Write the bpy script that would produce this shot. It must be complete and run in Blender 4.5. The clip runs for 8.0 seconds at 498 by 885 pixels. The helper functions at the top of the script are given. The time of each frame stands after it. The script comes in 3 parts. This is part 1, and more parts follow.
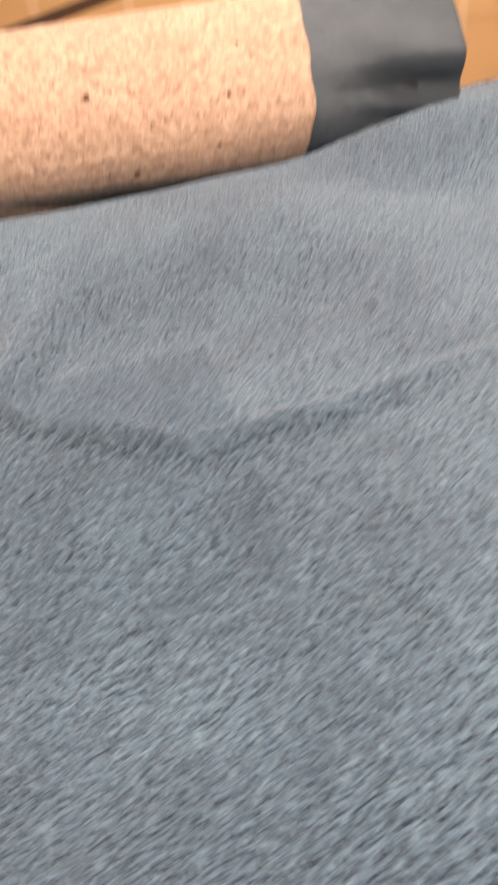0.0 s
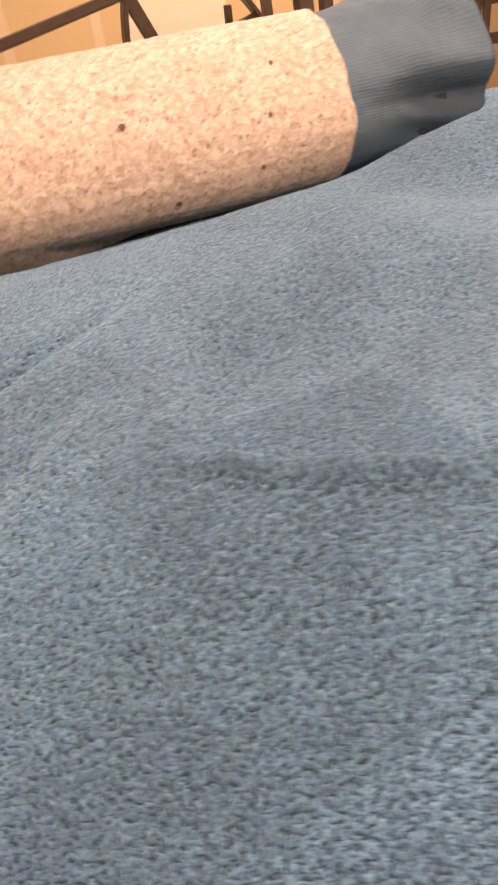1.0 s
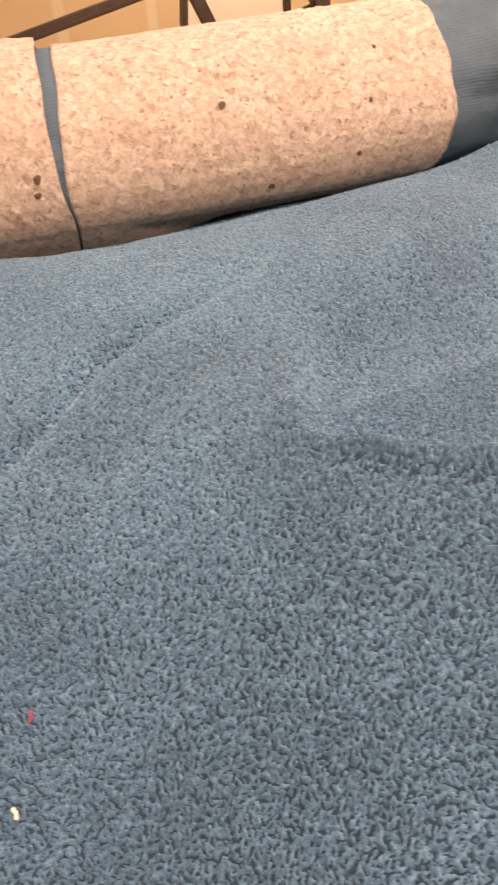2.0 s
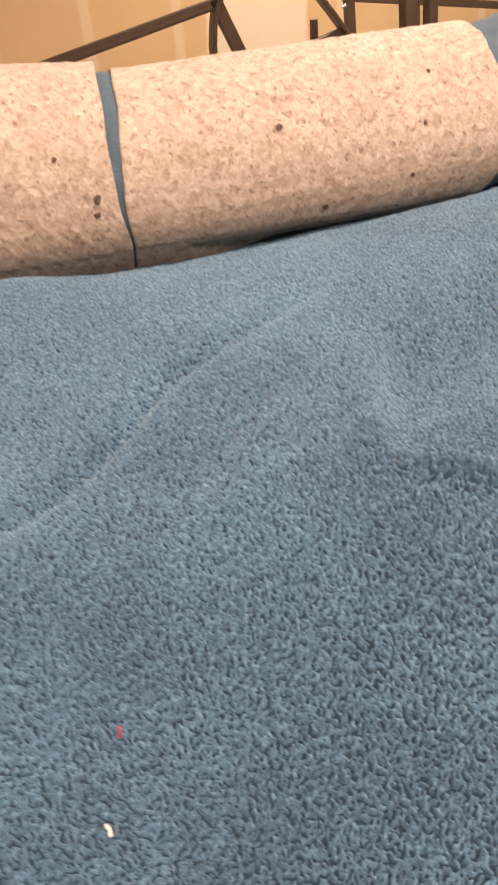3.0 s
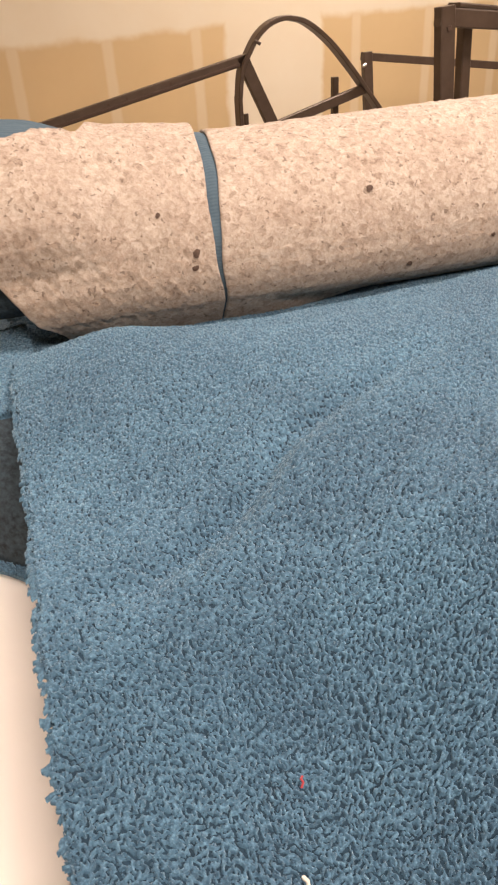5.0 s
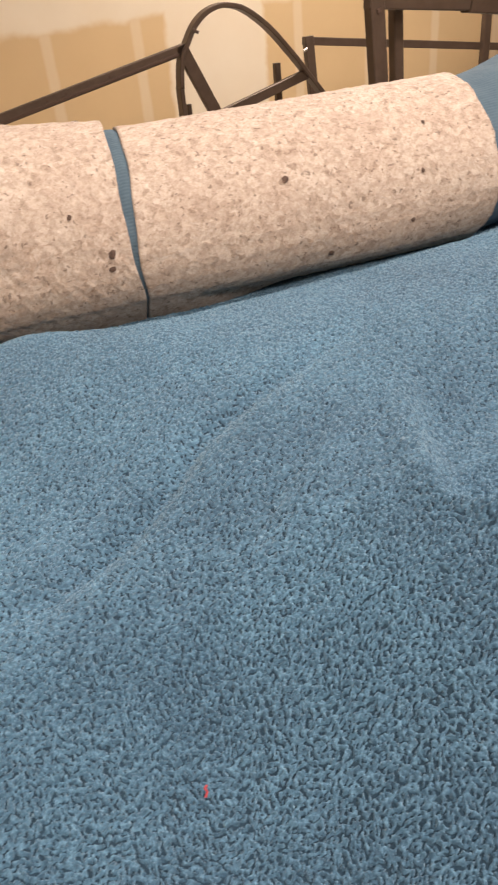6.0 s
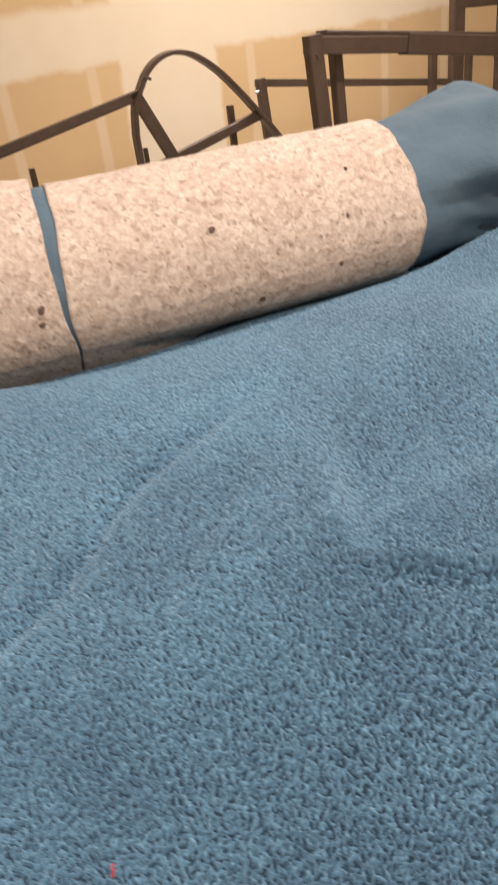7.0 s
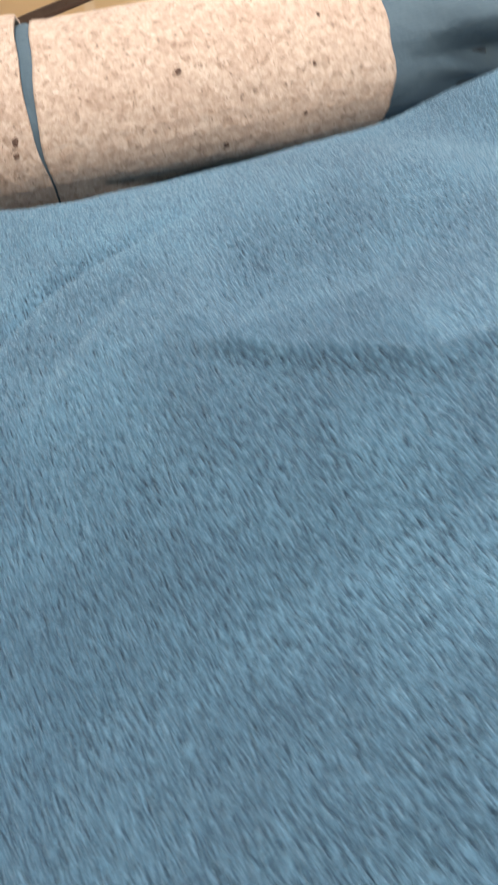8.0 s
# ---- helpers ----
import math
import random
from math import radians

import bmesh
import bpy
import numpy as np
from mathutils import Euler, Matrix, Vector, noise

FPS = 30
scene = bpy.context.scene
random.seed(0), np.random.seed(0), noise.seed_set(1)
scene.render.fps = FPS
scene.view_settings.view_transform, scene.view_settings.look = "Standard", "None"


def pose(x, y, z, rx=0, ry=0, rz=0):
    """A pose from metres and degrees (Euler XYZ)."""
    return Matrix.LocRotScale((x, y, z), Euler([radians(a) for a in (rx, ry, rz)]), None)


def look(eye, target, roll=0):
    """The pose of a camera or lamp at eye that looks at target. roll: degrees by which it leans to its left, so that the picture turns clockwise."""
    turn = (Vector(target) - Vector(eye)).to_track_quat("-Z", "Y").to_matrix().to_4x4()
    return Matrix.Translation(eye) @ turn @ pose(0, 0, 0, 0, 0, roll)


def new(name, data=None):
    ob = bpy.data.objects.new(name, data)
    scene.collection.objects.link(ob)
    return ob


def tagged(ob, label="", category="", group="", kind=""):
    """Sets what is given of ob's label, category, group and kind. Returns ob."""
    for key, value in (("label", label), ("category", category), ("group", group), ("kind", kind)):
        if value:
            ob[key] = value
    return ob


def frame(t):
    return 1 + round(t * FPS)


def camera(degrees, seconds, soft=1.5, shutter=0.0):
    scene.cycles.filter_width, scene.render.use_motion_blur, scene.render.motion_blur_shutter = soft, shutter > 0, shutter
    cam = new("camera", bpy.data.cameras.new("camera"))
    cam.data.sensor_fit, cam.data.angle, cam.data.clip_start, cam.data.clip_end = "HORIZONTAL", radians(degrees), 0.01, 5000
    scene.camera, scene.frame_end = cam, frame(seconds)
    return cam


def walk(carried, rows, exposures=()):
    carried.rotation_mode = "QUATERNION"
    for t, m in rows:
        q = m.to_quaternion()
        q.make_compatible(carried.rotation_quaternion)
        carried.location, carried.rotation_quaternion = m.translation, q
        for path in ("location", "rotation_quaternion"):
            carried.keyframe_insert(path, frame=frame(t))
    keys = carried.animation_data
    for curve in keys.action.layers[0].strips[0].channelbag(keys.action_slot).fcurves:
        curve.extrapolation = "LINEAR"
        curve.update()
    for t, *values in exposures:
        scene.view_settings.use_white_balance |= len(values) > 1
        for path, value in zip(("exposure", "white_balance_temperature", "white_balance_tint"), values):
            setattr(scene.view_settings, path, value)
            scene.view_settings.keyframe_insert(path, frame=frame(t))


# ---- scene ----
cam = camera(39.1, 8.0, 2.1, 0.8)
PATH = [
    (0, (-0.354, -3.65, 1.127), (-0.058, -2.102, -0.104), -5.7),
    (0.1, (-0.371, -3.645, 1.125), (-0.065, -2.125, -0.139), -5.8),
    (0.2, (-0.389, -3.64, 1.123), (-0.089, -2.12, -0.138), -5.9),
    (0.3, (-0.4046, -3.653, 1.1246), (-0.1375, -2.1041, -0.1121), -8.01),
    (0.5, (-0.441, -3.625, 1.118), (-0.095, -2.062, -0.08), -6.2),
    (0.8, (-0.4802, -3.5806, 1.1165), (0.0392, -2.0378, -0.0453), -8.64),
    (1, (-0.508, -3.558, 1.115), (0.081, -2.05, -0.06), -7.1),
    (1.2, (-0.5298, -3.5466, 1.1109), (0.0467, -2.041, -0.0727), -5.3),
    (1.5, (-0.546, -3.539, 1.11), (0.002, -2.027, -0.079), -5.1),
    (1.7, (-0.55, -3.537, 1.111), (-0.004, -2.028, -0.083), -5.0),
    (2.8, (-0.589, -3.524, 1.108), (-0.075, -1.963, -0.032), -4.5),
    (3, (-0.593, -3.522, 1.113), (-0.075, -1.962, -0.026), -4.8),
    (3.2, (-0.6094, -3.5182, 1.123), (-0.0556, -1.9584, 0.0004), -3.67),
    (3.5, (-0.636, -3.507, 1.126), (-0.113, -1.914, 0.035), -3.7),
    (3.7, (-0.6526, -3.5029, 1.1348), (-0.1858, -1.8779, 0.0664), -4.22),
    (4, (-0.672, -3.498, 1.131), (-0.17, -1.867, 0.087), -2.7),
    (4.2, (-0.68, -3.497, 1.135), (-0.13, -1.874, 0.104), -2.7),
    (5.3, (-0.667, -3.499, 1.13), (-0.102, -1.9, 0.07), -4.2),
    (5.5, (-0.654, -3.503, 1.13), (-0.071, -1.917, 0.059), -5.3),
    (5.8, (-0.6409, -3.5056, 1.1328), (-0.0362, -1.93, 0.0595), -5.73),
    (6, (-0.634, -3.506, 1.132), (-0.014, -1.938, 0.057), -5.6),
    (6.2, (-0.6276, -3.5111, 1.136), (-0.0046, -1.9393, 0.0677), -6.25),
    (6.5, (-0.614, -3.513, 1.14), (0.042, -1.922, 0.121), -7.0),
    (6.8, (-0.601, -3.5176, 1.1452), (0.0836, -1.9234, 0.1504), -7.97),
    (7, (-0.594, -3.517, 1.141), (0.101, -1.935, 0.135), -7.2),
    (7.2, (-0.5792, -3.532, 1.1346), (0.0774, -1.9573, 0.0911), -8.11),
    (7.4, (-0.5691, -3.5524, 1.1412), (0.0259, -1.9736, 0.0672), -7.32),
    (7.5, (-0.561, -3.567, 1.141), (0.001, -1.978, 0.063), -7.1),
    (7.6, (-0.5561, -3.579, 1.1291), (-0.0037, -1.9957, 0.0391), -6.57),
    (7.8, (-0.534, -3.6153, 1.1256), (-0.051, -2.0801, -0.0619), -6.06),
    (8, (-0.513, -3.651, 1.117), (-0.1, -2.129, -0.113), -7.1),
]
EXPO = [(0.0, 0.25, 8350, 40), (0.5, 0.27, 8500, 42), (1.0, 0.27, 8100, 38), (1.5, 0.22, 7950, 36), (3.0, 0.14, 7300, 29), (3.6, 0.10, 6950, 25), (4.2, 0.10, 6800, 24), (5.5, 0.01, 6400, 19), (7.0, 0.04, 6250, 19), (8.0, 0.17, 5900, 14)]
walk(cam, [(t, look(eye, target, roll)) for t, eye, target, roll in PATH], EXPO)

# ---- light ----
world = bpy.data.worlds.new("world")
scene.world = world
world.use_nodes = True
world.node_tree.nodes["Background"].inputs[0].default_value = (0.9, 0.8, 0.65, 1)
world.node_tree.nodes["Background"].inputs[1].default_value = 0.02
# overhead lamp assumed; the ones behind the camera and near the wall added as fill
LAMPS = ((-0.40, -4.70, 2.40, 54.0), (-0.10, -3.15, 2.40, 31.0), (1.20, -1.30, 2.40, 44.0))
for lx, ly, lz, watts in LAMPS:
    lamp_data = bpy.data.lights.new("added_fill_light", "AREA")
    lamp_data.shape, lamp_data.size, lamp_data.size_y = "RECTANGLE", 1.15, 0.30
    lamp_data.energy, lamp_data.color = watts, (1.0, 0.86, 0.70)
    new("added_fill_light", lamp_data).matrix_world = look((lx, ly, lz), (lx, ly + 0.001, 0))


# ---- materials ----
def mat(name, colour=(0.5, 0.5, 0.5), rough=0.6, metal=0.0):
    m = bpy.data.materials.new(name)
    m.use_nodes = True
    b = m.node_tree.nodes["Principled BSDF"]
    b.inputs["Base Color"].default_value = (*colour, 1)
    b.inputs["Roughness"].default_value = rough
    b.inputs["Metallic"].default_value = metal
    return m, m.node_tree.nodes, m.node_tree.links, b


def node(ns, kind, **values):
    n = ns.new(kind)
    for k, v in values.items():
        n.inputs[k].default_value = v
    return n


def ramp(ns, stops):
    r = ns.new("ShaderNodeValToRGB")
    while len(r.color_ramp.elements) < len(stops):
        r.color_ramp.elements.new(0.5)
    for e, (p, c) in zip(r.color_ramp.elements, stops):
        e.position, e.color = p, (*c, 1)
    return r


def mixed(ns, ls, fac, a, b, how="MIX"):
    x = ns.new("ShaderNodeMix")
    x.data_type, x.blend_type = "RGBA", how
    for socket, v in ((x.inputs[0], fac), (x.inputs[6], a), (x.inputs[7], b)):
        if isinstance(v, bpy.types.NodeSocket):
            ls.new(v, socket)
        elif isinstance(v, (int, float)):
            socket.default_value = v
        else:
            socket.default_value = (*v, 1)
    return x.outputs[2]


def bump(ns, ls, b, height, strength, distance, before=None):
    n = ns.new("ShaderNodeBump")
    n.inputs["Strength"].default_value, n.inputs["Distance"].default_value = strength, distance
    ls.new(height, n.inputs["Height"])
    if before:
        ls.new(before, n.inputs["Normal"])
    ls.new(n.outputs[0], b.inputs["Normal"])
    return n.outputs[0]


def position(ns):
    return ns.new("ShaderNodeNewGeometry").outputs["Position"]


def noise_of(ns, ls, scale, detail=4.0, rough=0.6, vector=None):
    n = node(ns, "ShaderNodeTexNoise", Scale=scale, Detail=detail, Roughness=rough)
    ls.new(vector or position(ns), n.inputs["Vector"])
    return n.outputs[0]


def maths(ns, ls, op, a, b=0.0, c=0.0):
    n = ns.new("ShaderNodeMath")
    n.operation = op
    for socket, v in zip(n.inputs, (a, b, c)):
        if isinstance(v, bpy.types.NodeSocket):
            ls.new(v, socket)
        else:
            socket.default_value = v
    return n.outputs[0]


def smooth(ns, ls, v, lo, hi):
    n = ns.new("ShaderNodeMapRange")
    n.interpolation_type = "SMOOTHSTEP"
    ls.new(v, n.inputs[0])
    n.inputs[1].default_value, n.inputs[2].default_value = lo, hi
    return n.outputs[0]


def make_yarn():
    m, ns, ls, b = mat("carpet_yarn", rough=0.6)
    r = ramp(ns, [(0.33, YARN[0]), (0.51, YARN[1]), (0.69, YARN[2])])
    ls.new(noise_of(ns, ls, 400.0, 2.0, 0.7), r.inputs[0])
    big = ramp(ns, [(0.34, (0.78, 0.79, 0.81)), (0.66, (1.12, 1.11, 1.09))])
    ls.new(noise_of(ns, ls, 7.0, 3.0), big.inputs[0])
    nap = ramp(ns, [(0.36, (0.92, 0.93, 0.94)), (0.66, (1.11, 1.09, 1.08))])
    ls.new(noise_of(ns, ls, 17.0, 2.0), nap.inputs[0])
    shades = mixed(ns, ls, 1.0, big.outputs[0], nap.outputs[0], "MULTIPLY")
    ls.new(mixed(ns, ls, 1.0, r.outputs[0], shades, "MULTIPLY"), b.inputs["Base Color"])
    b.inputs["Sheen Weight"].default_value = 0.55
    b.inputs["Sheen Roughness"].default_value = 0.45
    b.inputs["Sheen Tint"].default_value = (0.62, 0.84, 1.0, 1)
    b.inputs["Specular IOR Level"].default_value = 0.3
    bump(ns, ls, b, noise_of(ns, ls, 2400.0, 1.0), 0.5, 0.0006)
    return m


def make_backing():
    m, ns, ls, b = mat("carpet_backing", rough=0.85)
    uv = ns.new("ShaderNodeUVMap").outputs[0]
    sep = ns.new("ShaderNodeSeparateXYZ")
    ls.new(uv, sep.inputs[0])
    wob = maths(ns, ls, "MULTIPLY", noise_of(ns, ls, 30.0, 2.0), 0.004)
    ribs = maths(ns, ls, "SINE", maths(ns, ls, "MULTIPLY", maths(ns, ls, "ADD", sep.outputs[1], wob), 2 * math.pi / 0.0030))
    across = maths(ns, ls, "SINE", maths(ns, ls, "MULTIPLY", sep.outputs[0], 2 * math.pi / 0.0045))
    weave = maths(ns, ls, "ADD", ribs, maths(ns, ls, "MULTIPLY", across, 0.06))
    tone = ramp(ns, [(0.3, BACK[0]), (0.7, BACK[1])])
    ls.new(noise_of(ns, ls, 14.0, 5.0), tone.inputs[0])
    lines = mixed(ns, ls, maths(ns, ls, "MULTIPLY_ADD", ribs, 0.16, 0.18), tone.outputs[0], BACK[2])
    ls.new(lines, b.inputs["Base Color"])
    n1 = bump(ns, ls, b, noise_of(ns, ls, 18.0, 4.0), 0.6, 0.010)
    bump(ns, ls, b, weave, 0.16, 0.0005, n1)
    return m


def make_pad():
    m, ns, ls, b = mat("rebond_foam", rough=0.85)
    warp = ns.new("ShaderNodeVectorMath")
    warp.operation = "MULTIPLY_ADD"
    w = node(ns, "ShaderNodeTexNoise", Scale=130.0, Detail=3.0)
    ls.new(position(ns), w.inputs["Vector"])
    ls.new(w.outputs[1], warp.inputs[0])
    warp.inputs[1].default_value = (0.014, 0.014, 0.014)
    ls.new(position(ns), warp.inputs[2])
    v = node(ns, "ShaderNodeTexVoronoi", Scale=170.0)
    ls.new(warp.outputs[0], v.inputs["Vector"])
    chip = ns.new("ShaderNodeSeparateColor")
    ls.new(v.outputs["Color"], chip.inputs[0])
    r = ramp(ns, [(0.0, PAD[0]), (0.16, PAD[1]), (0.42, PAD[2]), (0.72, PAD[3]), (1.0, PAD[4])])
    ls.new(chip.outputs[0], r.inputs[0])
    blot = ramp(ns, [(0.34, PAD[0]), (0.43, PAD[1]), (0.50, PAD[2]), (0.57, PAD[3]), (0.66, PAD[4])])
    ls.new(noise_of(ns, ls, 180.0, 5.0, 0.75, warp.outputs[0]), blot.inputs[0])
    fine = ramp(ns, [(0.30, (0.80, 0.75, 0.71)), (0.52, (1.0, 1.0, 1.0)), (0.75, (1.08, 1.07, 1.05))])
    ls.new(noise_of(ns, ls, 330.0, 4.0, 0.7), fine.inputs[0])
    col = mixed(ns, ls, 1.0, mixed(ns, ls, 0.58, r.outputs[0], blot.outputs[0]), fine.outputs[0], "MULTIPLY")
    v2 = node(ns, "ShaderNodeTexVoronoi", Scale=185.0, Randomness=1.0)
    ls.new(warp.outputs[0], v2.inputs["Vector"])
    pick = ns.new("ShaderNodeSeparateColor")
    ls.new(v2.outputs["Color"], pick.inputs[0])
    small = maths(ns, ls, "LESS_THAN", v2.outputs["Distance"], maths(ns, ls, "MULTIPLY", pick.outputs[1], 0.34))
    some = maths(ns, ls, "GREATER_THAN", pick.outputs[0], 0.48)
    col = mixed(ns, ls, maths(ns, ls, "MULTIPLY", maths(ns, ls, "MULTIPLY", small, some), 0.62), col, PAD[5])
    tint = ramp(ns, [(0.35, (0.95, 0.91, 0.89)), (0.65, (1.04, 1.03, 1.02))])
    ls.new(noise_of(ns, ls, 22.0, 3.0), tint.inputs[0])
    ls.new(mixed(ns, ls, 1.0, col, tint.outputs[0], "MULTIPLY"), b.inputs["Base Color"])
    n1 = bump(ns, ls, b, v.outputs["Distance"], 0.20, 0.002)
    bump(ns, ls, b, noise_of(ns, ls, 480.0, 4.0, 0.7), 0.42, 0.0014, n1)
    return m


def make_drywall():
    """Bare tan drywall paper with feathered bands of pale joint compound over the seams and screw lines."""
    m, ns, ls, b = mat("drywall", rough=0.8)
    sep = ns.new("ShaderNodeSeparateXYZ")
    ls.new(position(ns), sep.inputs[0])
    wob = maths(ns, ls, "SUBTRACT", noise_of(ns, ls, 3.2, 4.0), 0.5)
    wob2 = maths(ns, ls, "SUBTRACT", noise_of(ns, ls, 9.0, 3.0), 0.5)
    x = maths(ns, ls, "MULTIPLY_ADD", wob2, 0.05, sep.outputs[0])
    z = maths(ns, ls, "MULTIPLY_ADD", wob, 0.10, maths(ns, ls, "MULTIPLY_ADD", sep.outputs[0], -0.030, sep.outputs[2]))
    band = maths(ns, ls, "MULTIPLY", smooth(ns, ls, z, 1.045, 1.085), smooth(ns, ls, z, 1.325, 1.275))
    # screw lines at every stud
    k = maths(ns, ls, "PINGPONG", maths(ns, ls, "ADD", sep.outputs[0], 4.064), 0.2032)
    studs = maths(ns, ls, "MULTIPLY", smooth(ns, ls, maths(ns, ls, "MULTIPLY_ADD", wob2, 0.012, k), 0.032, 0.014), 0.42)
    seam = maths(ns, ls, "MULTIPLY", smooth(ns, ls, x, 0.525, 0.560), smooth(ns, ls, x, 1.055, 1.025))
    seam2 = maths(ns, ls, "MULTIPLY", smooth(ns, ls, x, 2.96, 2.99), smooth(ns, ls, x, 3.50, 3.46))
    mud = maths(ns, ls, "MAXIMUM", maths(ns, ls, "MAXIMUM", band, studs), maths(ns, ls, "MAXIMUM", seam, seam2))
    thin = maths(ns, ls, "MULTIPLY", mud, maths(ns, ls, "MULTIPLY_ADD", wob, 0.5, 0.9))
    paper = ramp(ns, [(0.3, DRY[0]), (0.7, DRY[1])])
    ls.new(noise_of(ns, ls, 2.5, 5.0), paper.inputs[0])
    ls.new(mixed(ns, ls, thin, paper.outputs[0], DRY[2]), b.inputs["Base Color"])
    bump(ns, ls, b, maths(ns, ls, "ADD", mud, maths(ns, ls, "MULTIPLY", noise_of(ns, ls, 120.0, 4.0), 0.25)), 0.35, 0.002)
    return m


def make_plain(name, a, c, scale, rough, metal=0.0, relief=0.0, grain=300.0):
    m, ns, ls, b = mat(name, a, rough, metal)
    r = ramp(ns, [(0.3, a), (0.7, c)])
    ls.new(noise_of(ns, ls, scale, 6.0), r.inputs[0])
    ls.new(r.outputs[0], b.inputs["Base Color"])
    if relief:
        bump(ns, ls, b, noise_of(ns, ls, grain, 3.0), 0.4, relief)
    return m


YARN = ((0.029, 0.077, 0.128), (0.057, 0.140, 0.223), (0.112, 0.240, 0.353))
BACK = ((0.040, 0.078, 0.115), (0.062, 0.108, 0.148), (0.085, 0.135, 0.175))
PAD = ((0.200, 0.149, 0.112), (0.345, 0.285, 0.236), (0.422, 0.362, 0.309), (0.462, 0.406, 0.354), (0.545, 0.500, 0.453), (0.105, 0.074, 0.055))
DRY = ((0.67, 0.500, 0.280), (0.72, 0.545, 0.31), (0.86, 0.785, 0.635))
yarn, backing, foam, drywall = make_yarn(), make_backing(), make_pad(), make_drywall()
# near-black blue: the shade down between the tufts, put into the colour
shaded_base = make_plain("shaded_carpet_base", (0.004, 0.021, 0.040), (0.008, 0.035, 0.064), 40.0, 0.9, 0.0, 0.0006, 500.0)
# carpet in shadow, with the shade painted as a dark colour
shaded_back = make_plain("shaded_carpet_backing", (0.007, 0.016, 0.026), (0.045, 0.076, 0.102), 240.0, 0.8, 0.0, 0.004, 320.0)
steel = make_plain("brown_powder_coat", (0.078, 0.054, 0.041), (0.112, 0.080, 0.061), 25.0, 0.42, 0.25, 0.0002, 500.0)
zinc = make_plain("zinc_screw", (0.55, 0.53, 0.50), (0.65, 0.62, 0.58), 60.0, 0.35, 0.9)
white = make_plain("white_laminate", (0.88, 0.84, 0.80), (0.92, 0.88, 0.84), 5.0, 0.45, 0.0, 0.0002, 200.0)
concrete = make_plain("concrete", (0.25, 0.23, 0.21), (0.34, 0.32, 0.29), 3.0, 0.85, 0.0, 0.001, 60.0)
paint = make_plain("ceiling_white", (0.74, 0.70, 0.64), (0.80, 0.77, 0.71), 2.0, 0.9, 0.0, 0.001, 80.0)
fleck_dark = make_plain("dark_foam_chip", (0.055, 0.036, 0.028), (0.13, 0.082, 0.062), 300.0, 0.9, 0.0, 0.0006, 700.0)
edge_yarn = make_plain("cut_yarn_edge", (0.14, 0.25, 0.33), (0.20, 0.33, 0.42), 300.0, 0.85, 0.0, 0.0008, 600.0)
red_fibre = make_plain("red_fibre", (0.28, 0.03, 0.04), (0.38, 0.06, 0.07), 400.0, 0.8)
white_fibre = make_plain("white_fibre", (0.58, 0.54, 0.48), (0.70, 0.66, 0.60), 400.0, 0.9)
lamp_glow, gn, gl, gb = mat("added_lamp_diffuser", (0.9, 0.88, 0.82), 0.5)
gb.inputs["Emission Color"].default_value, gb.inputs["Emission Strength"].default_value = (1, 0.84, 0.64, 1), 4.0


# ---- mesh helpers ----
def part(name, bm, material, parent=None, label="", shade=False):
    me = bpy.data.meshes.new(name)
    bm.to_mesh(me)
    bm.free()
    return part_of(name, me, material, parent, label, shade)


def part_of(name, me, material, parent=None, label="", shade=False):
    me.materials.append(material)
    if shade:
        me.polygons.foreach_set("use_smooth", [True] * len(me.polygons))
    ob = new(name, me)
    if parent:
        ob.parent = parent
    if label:
        ob["label"] = label
    return ob


def empty(name, label, category, group="", kind=""):
    return tagged(new(name), label, category, group, kind)


def box(bm, lo, hi, bevel=0.0):
    got = bmesh.ops.create_cube(bm, size=1.0)
    c = [(a + b) / 2 for a, b in zip(lo, hi)]
    for v in got["verts"]:
        v.co = Vector([c[i] + v.co[i] * (hi[i] - lo[i]) for i in range(3)])
    if bevel:
        es = list({e for v in got["verts"] for e in v.link_edges})
        bmesh.ops.bevel(bm, geom=es, offset=bevel, segments=2, affect="EDGES")
    return bm


def tube(points, wide, deep, facing=(0, 1, 0), bevel=0.0025):
    """A bar of rectangular section along a line of points; deep runs along facing."""
    bm = bmesh.new()
    pts = [Vector(p) for p in points]
    f = Vector(facing).normalized()
    rings = []
    for i, p in enumerate(pts):
        along = (pts[min(i + 1, len(pts) - 1)] - pts[max(i - 1, 0)]).normalized()
        g = (f - along * f.dot(along)).normalized()
        side = along.cross(g)
        ring = []
        for sx, sy in ((-1, -1), (1, -1), (1, 1), (-1, 1)):
            for ox, oy in ((bevel, 0), (0, bevel)) if sx * sy < 0 else ((0, bevel), (bevel, 0)):
                ring.append(bm.verts.new(p + side * sx * (wide / 2 - ox) + g * sy * (deep / 2 - oy)))
        rings.append(ring)
    for a, b in zip(rings, rings[1:]):
        for j in range(8):
            bm.faces.new((a[j], a[(j + 1) % 8], b[(j + 1) % 8], b[j]))
    bm.faces.new(rings[0])
    bm.faces.new(rings[-1])
    bmesh.ops.recalc_face_normals(bm, faces=bm.faces)
    return bm


